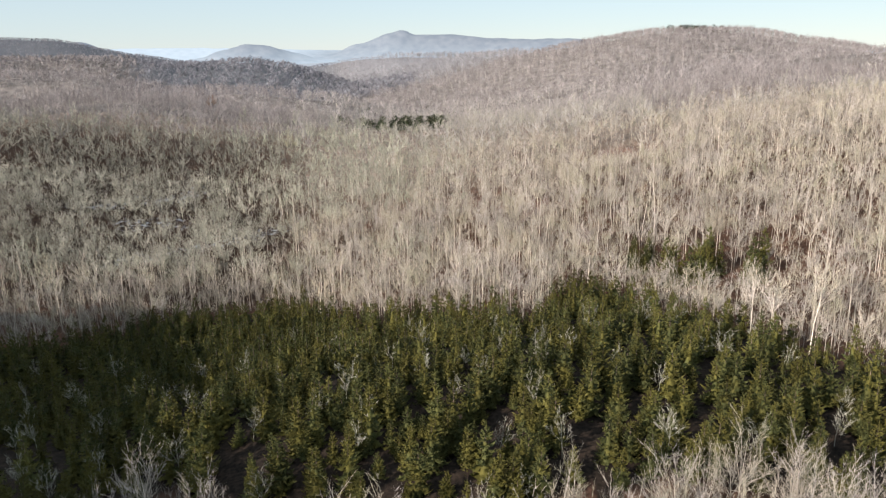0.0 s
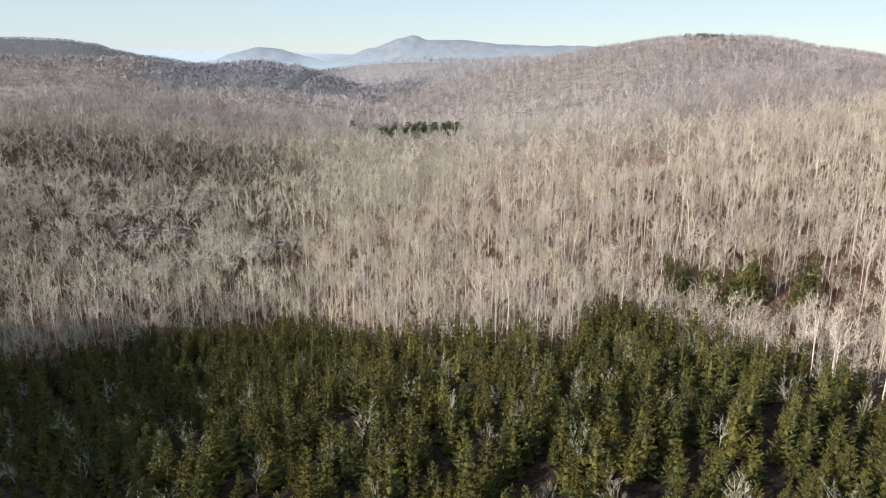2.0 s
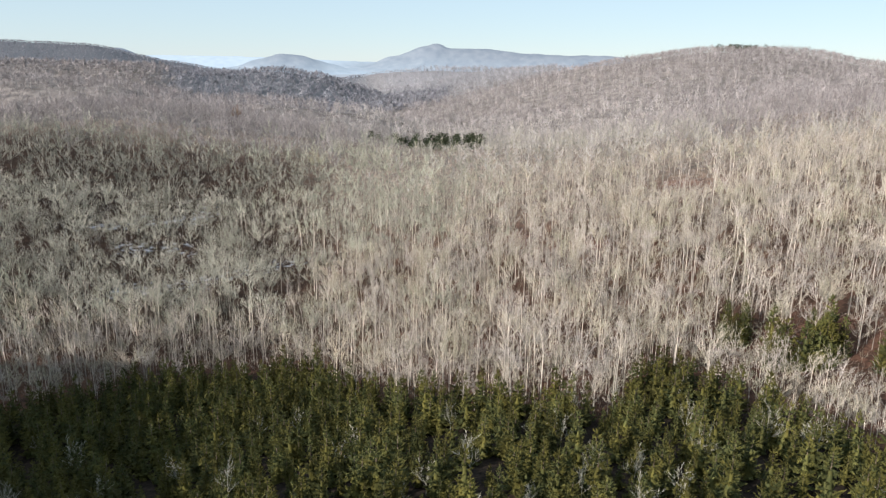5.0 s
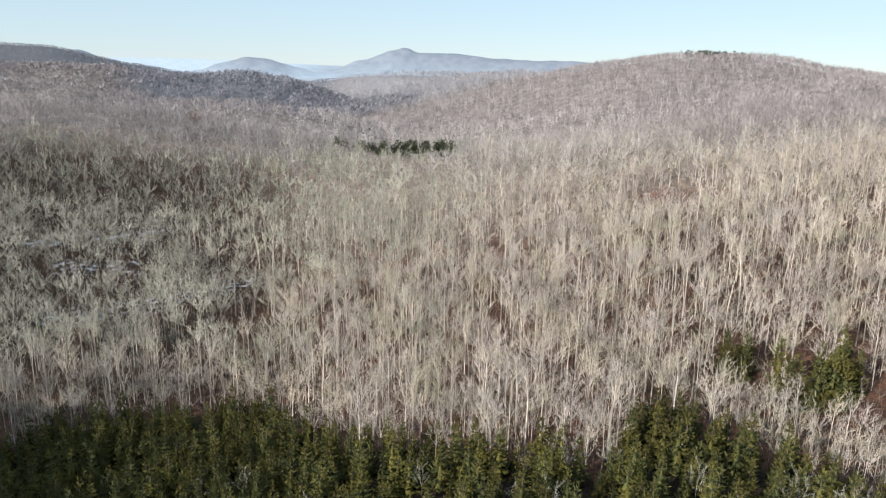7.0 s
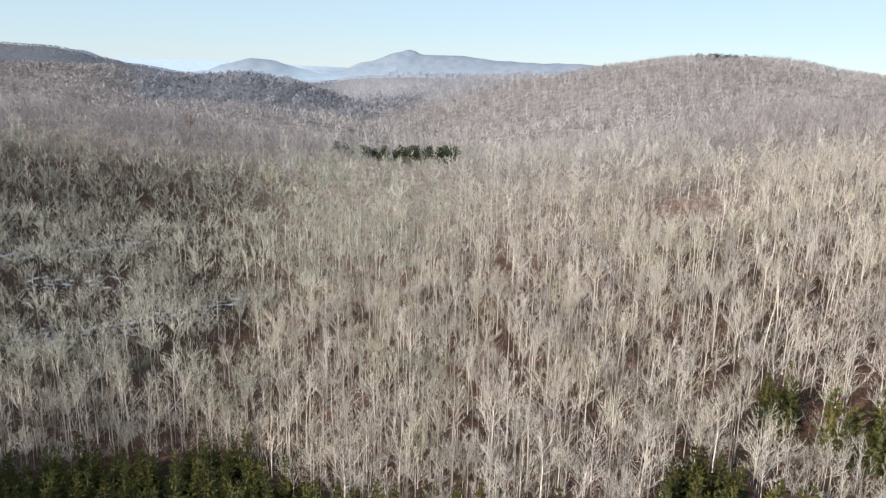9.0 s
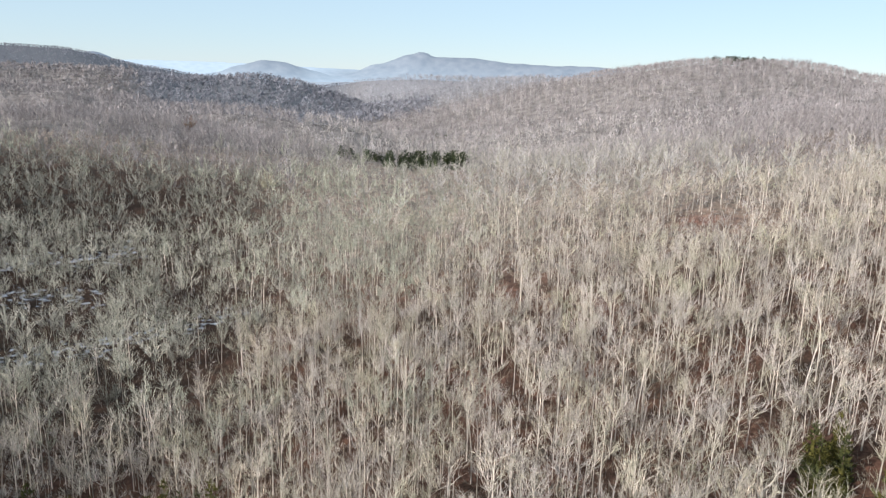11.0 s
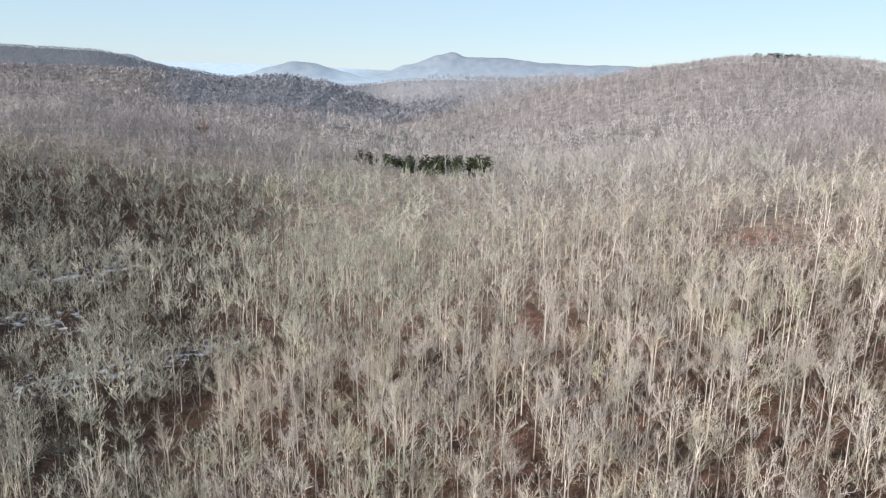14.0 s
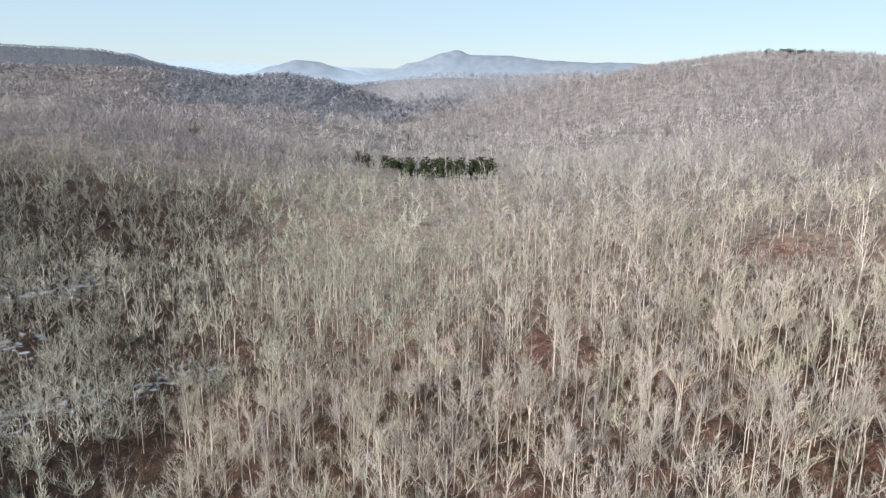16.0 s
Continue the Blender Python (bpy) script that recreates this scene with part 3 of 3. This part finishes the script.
THIN = [(-112, 336, 22, 13, 0.35), (97, 386, 24, 12, 0.75), (-86, 302, 34, 24, 0.28), (-150, 350, 50, 30, 0.35), (-190, 445, 40, 50, 0.05)]


def thinned(x, y):
    """The share of trees missing where the wood is open."""
    out = np.zeros(x.shape)
    for cx, cy, rx, ry, share in THIN:
        out = np.maximum(out, share * np.exp(-((x - cx) / rx) ** 2 - ((y - cy) / ry) ** 2))
    return out


def patchy(x, y):
    """Small uneven gaps all through the wood, 0 to 1."""
    w = np.sin(x / 9.7 + 1.3 * np.sin(y / 21)) * np.sin(y / 12.1 + 1.1 * np.sin(x / 17)) + 0.5 * np.sin(x / 5.3 + y / 8.9)
    return np.clip(w - 0.35, 0, 1)


def open_ground(x, y):
    out = np.zeros(x.shape, bool)
    for cx, cy, rx, ry in CLEARINGS:
        out |= ((x - cx) / rx) ** 2 + ((y - cy) / ry) ** 2 < 1
    return out


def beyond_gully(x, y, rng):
    """The stand that begins at the gully, its colour darkened for shade, with a ragged edge."""
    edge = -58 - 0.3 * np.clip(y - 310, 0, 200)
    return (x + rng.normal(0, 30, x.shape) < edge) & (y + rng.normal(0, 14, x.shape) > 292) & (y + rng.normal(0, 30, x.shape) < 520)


def build_bare_wood():
    rng = np.random.default_rng(11)
    fine = [bare_tree_shape(rng, int(rng.integers(2, 5)), 4, 10, 8, rng.uniform(16, 21), rng.uniform(3.6, 5.8), 5, 0.052, rng.uniform(0.28, 0.52)) for k in range(10)]
    broad = [bare_tree_shape(rng, 5, 6, 8, 9, rng.uniform(13, 16), rng.uniform(4.8, 6.4), 5, 0.04, rng.uniform(0.2, 0.32), 0.85) for k in range(6)]
    near = [bare_tree_shape(rng, int(rng.integers(2, 4)), 4, 9, 6, rng.uniform(15, 21), rng.uniform(3.4, 5.6), 4, 0.066, rng.uniform(0.28, 0.5)) for k in range(14)]
    near += [bare_tree_shape(rng, 2, 3, 7, 6, rng.uniform(17, 23), rng.uniform(2.2, 3.4), 4, 0.058, rng.uniform(0.42, 0.6)) for k in range(5)]   # tall slender poles
    outer = [bare_tree_shape(rng, 2, 3, 8, 5, rng.uniform(15, 21), rng.uniform(3.8, 6.2), 4, 0.1, rng.uniform(0.28, 0.48), 0.9) for k in range(12)]
    outer += [bare_tree_shape(rng, 2, 2, 7, 5, rng.uniform(17, 22), rng.uniform(2.4, 3.6), 4, 0.09, rng.uniform(0.42, 0.58), 0.9) for k in range(3)]
    rounded = [bare_tree_shape(rng, 3, 5, 8, 5, rng.uniform(12, 16), rng.uniform(4.6, 6.4), 4, 0.1, rng.uniform(0.24, 0.36), 0.85) for k in range(10)]
    middle = [bare_tree_shape(rng, 2, 3, 8, 4, rng.uniform(13, 19), rng.uniform(4.6, 7.2), 3, 0.17, rng.uniform(0.25, 0.4), 0.85) for k in range(14)]
    far = [far_tree_shape(rng, 30, rng.uniform(13, 18), rng.uniform(4.8, 7.8), 0.6, 1, 0.3) for k in range(12)]
    slope = [far_tree_shape(rng, 22, rng.uniform(14, 19), rng.uniform(3.6, 6.0), 0.6, 2, 0.42, 0) for k in range(10)]   # open tall wood, stems showing
    brush = [bare_tree_shape(rng, 1, 2, 2, 5, rng.uniform(4, 9), rng.uniform(1.4, 2.6), 3, 0.075, 0.2) for k in range(8)]
    farthest = [far_tree_shape(rng, 20, rng.uniform(13, 17), rng.uniform(5.6, 7.6), 2.4, 1, 0.5, -40) for k in range(10)]
    # near
    x, y = scatter(rng, -350, 350, 40, 430, 5.5)
    keep = ((np.abs(x) < 0.63 * y + 20) | (y < 110) & (np.abs(x) < 160)) & ~inside(x, y + 4, PLANTATION) & ~open_ground(x, y) & (rng.uniform(0, 1, x.shape) > 0.05 + 0.3 * patchy(x, y) + thinned(x, y) + np.where((y < 118) & (x < 0), 0.3, 0.0))
    x, y = x[keep], y[keep]
    scale = np.where(rng.uniform(0, 1, len(x)) < 0.28, rng.uniform(0.38, 0.65, len(x)), rng.uniform(0.78, 1.12, len(x)))
    scale = np.where(y < 118, scale * np.where(x > -20, 1.0, 0.88), scale)
    low = ((x > 55) & (x < 108) & (y > 165) & (y < 224)) | ((np.abs(x - 96) < 26) & (y > 368) & (y < 398))
    scale = np.where(low, scale * 0.62, scale)
    for cx, cy, rx, k in ((95, 401, 17, 0.0135), (14, 342, 2.6, 0.03), (45, 322, 2.6, 0.03), (-61, 325, 3.0, 0.03)):
        before = (np.abs(x - cx) < rx) & (y > cy - 2.4 * rx) & (y < cy)   # the growth is low in front of the red clearings
        scale = np.where(before, np.minimum(scale, np.maximum(0.2, (cy - y) * k)), scale)
    single = ((y > 66) & (y < 118) & (np.abs(x) < 105)) | ((y > 283) & (y < 330) & (np.abs(x) < 72))
    rest = np.ones(len(x), bool)
    for shapes, most, part in ((broad, 130, single & (y < 118)), (fine, 220, single & (y > 118))):
        models = tree_models("bare_tree", shapes, (BARK, TWIG), "tall leafless hardwood tree with pale grey bark" if shapes is fine else "broad leafless hardwood tree with a rounded crown", "tree", "bare trees of the wood", ("trunk", "crown", "limb"))
        which = np.nonzero(part)[0]
        which = which[np.argsort(np.abs(x[which]))[:most]]
        plant(models, x[which], y[which], scale[which], rng)
        rest[which] = False
    mossy_shaded = rest & beyond_gully(x, y, rng)
    rest &= ~mossy_shaded
    close = (y < 345) & (np.abs(x) < 130)
    for shapes, part in ((near, close), (outer, ~close)):
        sage = rest & part & (x + rng.normal(0, 20, len(x)) < -12) & (y + rng.normal(0, 15, len(x)) > 275)
        a = rest & part & ~sage
        wood("bare_trees", shapes, x[sage], y[sage], scale[sage], (BARK, SAGE_TWIG), rng, "leafless sage-grey hardwood trees standing close together", "trees")
        wood("bare_trees", shapes, x[a], y[a], scale[a], (BARK, TWIG), rng, "leafless grey hardwood trees standing close together", "trees")
    mossy_shaded &= rng.uniform(0, 1, len(x)) > 0.35
    wood("mossy_trees", rounded, x[mossy_shaded], y[mossy_shaded], scale[mossy_shaded], (MOSSY_SHADE_BARK, MOSSY_SHADE_TWIG), rng, "lichen-grown leafless trees with rounded crowns along the gully, shade in their colour", "trees")
    # lower trees crowd along the plantation's far edge
    x, y = scatter(rng, -185, 130, 100, 270, 4.8)
    keep = ~inside(x, y + 2, PLANTATION) & (inside(x, y - 22, PLANTATION) | inside(x - 16, y - 10, PLANTATION)) & ~open_ground(x, y)
    x, y = x[keep], y[keep]
    wood("edge_trees", outer, x, y, rng.uniform(0.35, 0.68, len(x)), (BARK, TWIG), rng, "low leafless trees crowded along the plantation's edge", "trees")
    # the wood before the plantation
    for x0, x1, gap, shapes in ((-160, 160, 10.2, far), (-400, -160, 11.5, far)):
        x, y = scatter(rng, x0, x1, -130, 190, gap)
        keep = (y < 42) | (x < -0.66 * y - 45) & (y < 40 - 0.9 * (x + 160))
        x, y = x[keep], y[keep]
        wood("trailing_trees", shapes, x, y, rng.uniform(0.75, 1.1, len(x)), (BARK, TWIG), rng, "leafless grey trees on the ground before the plantation", "trees")
    # brush and saplings under them
    x, y = scatter(rng, -300, 300, 60, 440, 5.4)
    keep = (np.abs(x) < 0.63 * y + 10) & ~inside(x, y + 6, PLANTATION) & (rng.uniform(0, 1, x.shape) > 0.15 + 0.6 * leaves(x, y))
    x, y = x[keep], y[keep]
    # brush up the rise takes the haze-paled colours
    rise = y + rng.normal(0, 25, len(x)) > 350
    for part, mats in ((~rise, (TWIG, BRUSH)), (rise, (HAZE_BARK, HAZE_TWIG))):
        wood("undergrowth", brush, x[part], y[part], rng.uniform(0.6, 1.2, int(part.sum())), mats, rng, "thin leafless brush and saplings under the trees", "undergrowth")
    # middle distance
    x, y = scatter(rng, -540, 540, 428, 720, 8.3)
    keep = (np.abs(x) < 0.63 * y + 20) & (rng.uniform(0, 1, x.shape) > 0.03 + 0.7 * patchy(x, y) + thinned(x, y)) & ~open_ground(x, y)
    x, y = x[keep], y[keep]
    mossy_shaded = beyond_gully(x, y, rng)
    beyond = ~mossy_shaded & (y + rng.normal(0, 45, len(x)) > 570)
    mauve = ~mossy_shaded & (x > 0.24 * y + rng.normal(0, 40, len(x))) & (y + rng.normal(0, 30, len(x)) > 470)
    size = rng.uniform(0.6, 1.2, len(x))
    for cx, cy, rx in ((-27, 588, 34), (-74, 645, 31)):   # low growth in front of the pines
        size = np.where((np.abs(x - cx) < rx) & (y > cy - 75) & (y < cy), np.minimum(size, np.maximum(0.22, (cy - y) * 0.0125)), size)
    dim = ~mossy_shaded & (x < -0.2 * y + rng.normal(0, 25, len(x))) & (y + rng.normal(0, 30, len(x)) > 520)
    mauve |= dim
    plain = ~mossy_shaded & ~beyond & ~mauve
    sage = plain & (x + rng.normal(0, 25, len(x)) < -30)
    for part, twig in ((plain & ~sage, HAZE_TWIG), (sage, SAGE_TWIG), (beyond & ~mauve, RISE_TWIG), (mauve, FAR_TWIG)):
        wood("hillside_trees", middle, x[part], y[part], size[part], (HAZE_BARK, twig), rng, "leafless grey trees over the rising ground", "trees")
    wood("mossy_hillside_trees", middle, x[mossy_shaded], y[mossy_shaded], rng.uniform(0.7, 1.12, int(mossy_shaded.sum())), (HAZE_MOSSY_SHADE, HAZE_MOSSY_SHADE), rng, "lichen-grown leafless trees beyond the gully, shade in their colour", "trees")
    # far slopes
    x, y = scatter(rng, -950, 950, 720, 1340, 10.6, 0.5)
    keep = (np.abs(x) < 0.66 * y + 40) & ((y < 990) | (x > -0.1 * y)) & (rng.uniform(0, 1, x.shape) > 0.5 * patchy(x / 2.6, y / 2.6)) & ~open_ground(x, y)
    x, y = x[keep], y[keep]
    a, b = scatter(rng, 90, 780, 1020, 1330, 7.5, 0.5)   # close along the crest of the knoll
    keep = (a < 0.66 * b) & (land(a, b) > 84)
    x, y = np.concatenate([x, a[keep]]), np.concatenate([y, b[keep]])
    size = rng.uniform(0.7, 1.15, len(x)) * np.where(land(x, y) > 84, 0.72, 1.0)
    rise = y + rng.normal(0, 12, len(x)) < 925
    warm = rise & (x < 0.22 * y + rng.normal(0, 50, len(x))) & (x > -0.2 * y + rng.normal(0, 25, len(x)))
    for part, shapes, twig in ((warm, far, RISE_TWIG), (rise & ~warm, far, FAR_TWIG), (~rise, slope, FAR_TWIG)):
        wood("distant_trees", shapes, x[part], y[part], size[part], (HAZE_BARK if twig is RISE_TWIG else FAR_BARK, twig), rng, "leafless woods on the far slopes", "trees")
    # the last ridges
    x, y = scatter(rng, -1800, 420, 1330, 2700, 11.5, 0.5)
    slopes = (y < 1800) & (x < 0.1 * y) | (y > 1600) & (y < 2300) & (x > -0.3 * y) & (x < 0.13 * y) | (y > 1950) & (x < -0.28 * y)
    keep = (np.abs(x) < 0.66 * y + 40) & slopes
    x, y = x[keep], y[keep]
    a = x + rng.normal(0, 20, len(x))
    # which ridges get the pale and which the blue haze tint
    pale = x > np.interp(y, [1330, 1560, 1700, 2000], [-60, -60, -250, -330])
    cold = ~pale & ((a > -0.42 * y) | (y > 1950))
    brown = ~pale & ~cold
    size = rng.uniform(0.65, 1.1, len(x)) * np.where(y > 2000, 0.5, 1.0)
    for part, shapes, mats in ((cold, farthest, (BLUE_HAZE_TWIG, BLUE_HAZE_TWIG)), (brown, farthest, (FAR_TWIG, FAR_TWIG)), (pale, slope, (PALE_HAZE_TWIG, PALE_HAZE_TWIG))):
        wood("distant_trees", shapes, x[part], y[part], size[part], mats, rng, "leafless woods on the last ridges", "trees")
    # two trees that stand out: a tawny crown over the gully, and an oak that kept its brown leaves
    for name, x, y, mats, label in (("tawny_tree", -104, 486, (HAZE_BARK, TAWNY_TWIG), "round pale tawny leafless tree above a dark gap"),
                                    ("rusty_oak", -214, 668, (SPRUCE_BARK, RUST_LEAVES), "small oak with rust-brown leaves still on")):
        shape = bare_tree_shape(rng, 4, 5, 6, 14, 17.0, 5.2, 5, 0.13 if name == "tawny_tree" else 0.3, 0.35)
        plant(tree_models(name, [shape], mats, label, "tree", "", ("trunk", "crown", "limb")), np.array([x]), np.array([y]), np.array([1.0]), rng)


def build_conifers():
    rng = np.random.default_rng(23)
    shapes = [conifer_shape(rng, 11, 8, 4, rng.uniform(6.6, 9.4), rng.uniform(2.0, 2.6), rng.uniform(0.8, 1.05), 0.06, 0.45) for k in range(10)]
    light = [conifer_shape(rng, 9, 7, 3, rng.uniform(6.6, 9.4), rng.uniform(2.0, 2.6), rng.uniform(0.8, 1.05), 0.06, 0.45) for k in range(8)]
    pines = [conifer_shape(rng, 8, 9, 4, rng.uniform(10, 14), rng.uniform(4.0, 5.4), 0.36, 0.25, 0.6) for k in range(6)]
    models = tree_models("spruce", shapes, (SPRUCE_BARK, NEEDLES), "dark green spruce with drooping boughs in a plantation", "conifer", "spruces of the plantation", ("trunk", "crown", "limb"))
    x, y = scatter(rng, -175, 95, 74, 248, 4.45, 0.42)
    gap = np.zeros(x.shape, bool)
    for cx, cy, rx, ry in HOLES:
        gap |= ((x - cx) / rx) ** 2 + ((y - cy) / ry) ** 2 < 1
    keep = inside(x, y, PLANTATION) & ~gap & (rng.uniform(0, 1, x.shape) > 0.08 + np.where(y > 195, 0.0, 0.3) * patchy(x * 1.4, y * 1.4))
    x, y = x[keep], y[keep]
    scale = np.where(y > 190, rng.uniform(1.05, 1.4, len(x)), rng.uniform(0.55, 1.35, len(x)))
    order = np.argsort(np.hypot(x, y - 45))
    near, rest = order[:260], order[260:]
    plant(models, x[near], y[near], scale[near], rng)
    wood("spruces", light, x[rest], y[rest], scale[rest], (SPRUCE_BARK, NEEDLES), rng, "dark green spruces in a dense plantation", "conifers")
    # a few spruces out in the bare wood
    x = np.concatenate([rng.normal(80.5, 4.6, 16), rng.normal(94, 2.4, 5), rng.normal(65, 3.5, 7)])
    y = np.concatenate([rng.normal(218, 3.0, 16), rng.normal(210, 2.0, 5), rng.normal(236, 3, 7)])
    more = tree_models("spruce", shapes[:4], (SPRUCE_BARK, NEEDLES), "green spruce standing among bare hardwoods", "conifer", "spruces in the bare wood", ("trunk", "crown", "limb"))
    plant(more, x, y, np.where(np.arange(len(x)) < 21, rng.uniform(1.3, 1.9, len(x)), rng.uniform(0.9, 1.5, len(x))), rng)
    # the dark stand of pines on the crest
    x, y = scatter(rng, -56, 4, 572, 626, 7.2, 0.5)
    keep = ((x + 26) / 28) ** 2 + ((y - 599) / 23) ** 2 < 1 + rng.normal(0, 0.12, x.shape)
    x, y = np.concatenate([x[keep], rng.uniform(-101, -48, 26)]), np.concatenate([y[keep], rng.uniform(650, 666, 26)])
    models = tree_models("pine", pines, (SPRUCE_BARK, PINE_NEEDLES), "broad dark green pine in a stand on the crest", "conifer", "pines on the crest", ("trunk", "crown", "limb"))
    plant(models, x, y, np.where(y > 640, 0.72, 0.9) * rng.uniform(0.5, 1.2, len(x)), rng)
    x = np.concatenate([rng.uniform(362, 462, 46), [-113, -46, -35, -24, 8]])
    y = np.concatenate([rng.uniform(1195, 1232, 46), [1090, 1040, 1034, 1028, 1030]])
    models = tree_models("pine", pines[:3], (SPRUCE_BARK, PINE_NEEDLES), "dark pine standing far off on a ridge", "conifer", "far pines", ("trunk", "crown", "limb"))
    plant(models, x, y, np.where(x > 300, 1.12, 0.9) * rng.uniform(0.7, 1.0, len(x)), rng)
    # young bare trees between the spruces
    sapling = [bare_tree_shape(rng, 3, 3, 5, 14, rng.uniform(8, 12), rng.uniform(1.8, 3.0), 4, 0.04, 0.3, 0.7) for k in range(5)]
    models = tree_models("sapling", sapling, (MOSSY_SHADE_BARK, MOSSY_SHADE_TWIG), "slender pale leafless sapling among spruces", "tree", "saplings in the plantation", ("trunk", "crown", "limb"))
    x, y = scatter(rng, -130, 90, 85, 215, 14.0)
    keep = inside(x, y, PLANTATION) & (rng.uniform(0, 1, x.shape) > 0.3)
    plant(models, x[keep], y[keep], rng.uniform(0.6, 0.95, int(keep.sum())), rng)


build_bare_wood()
build_conifers()
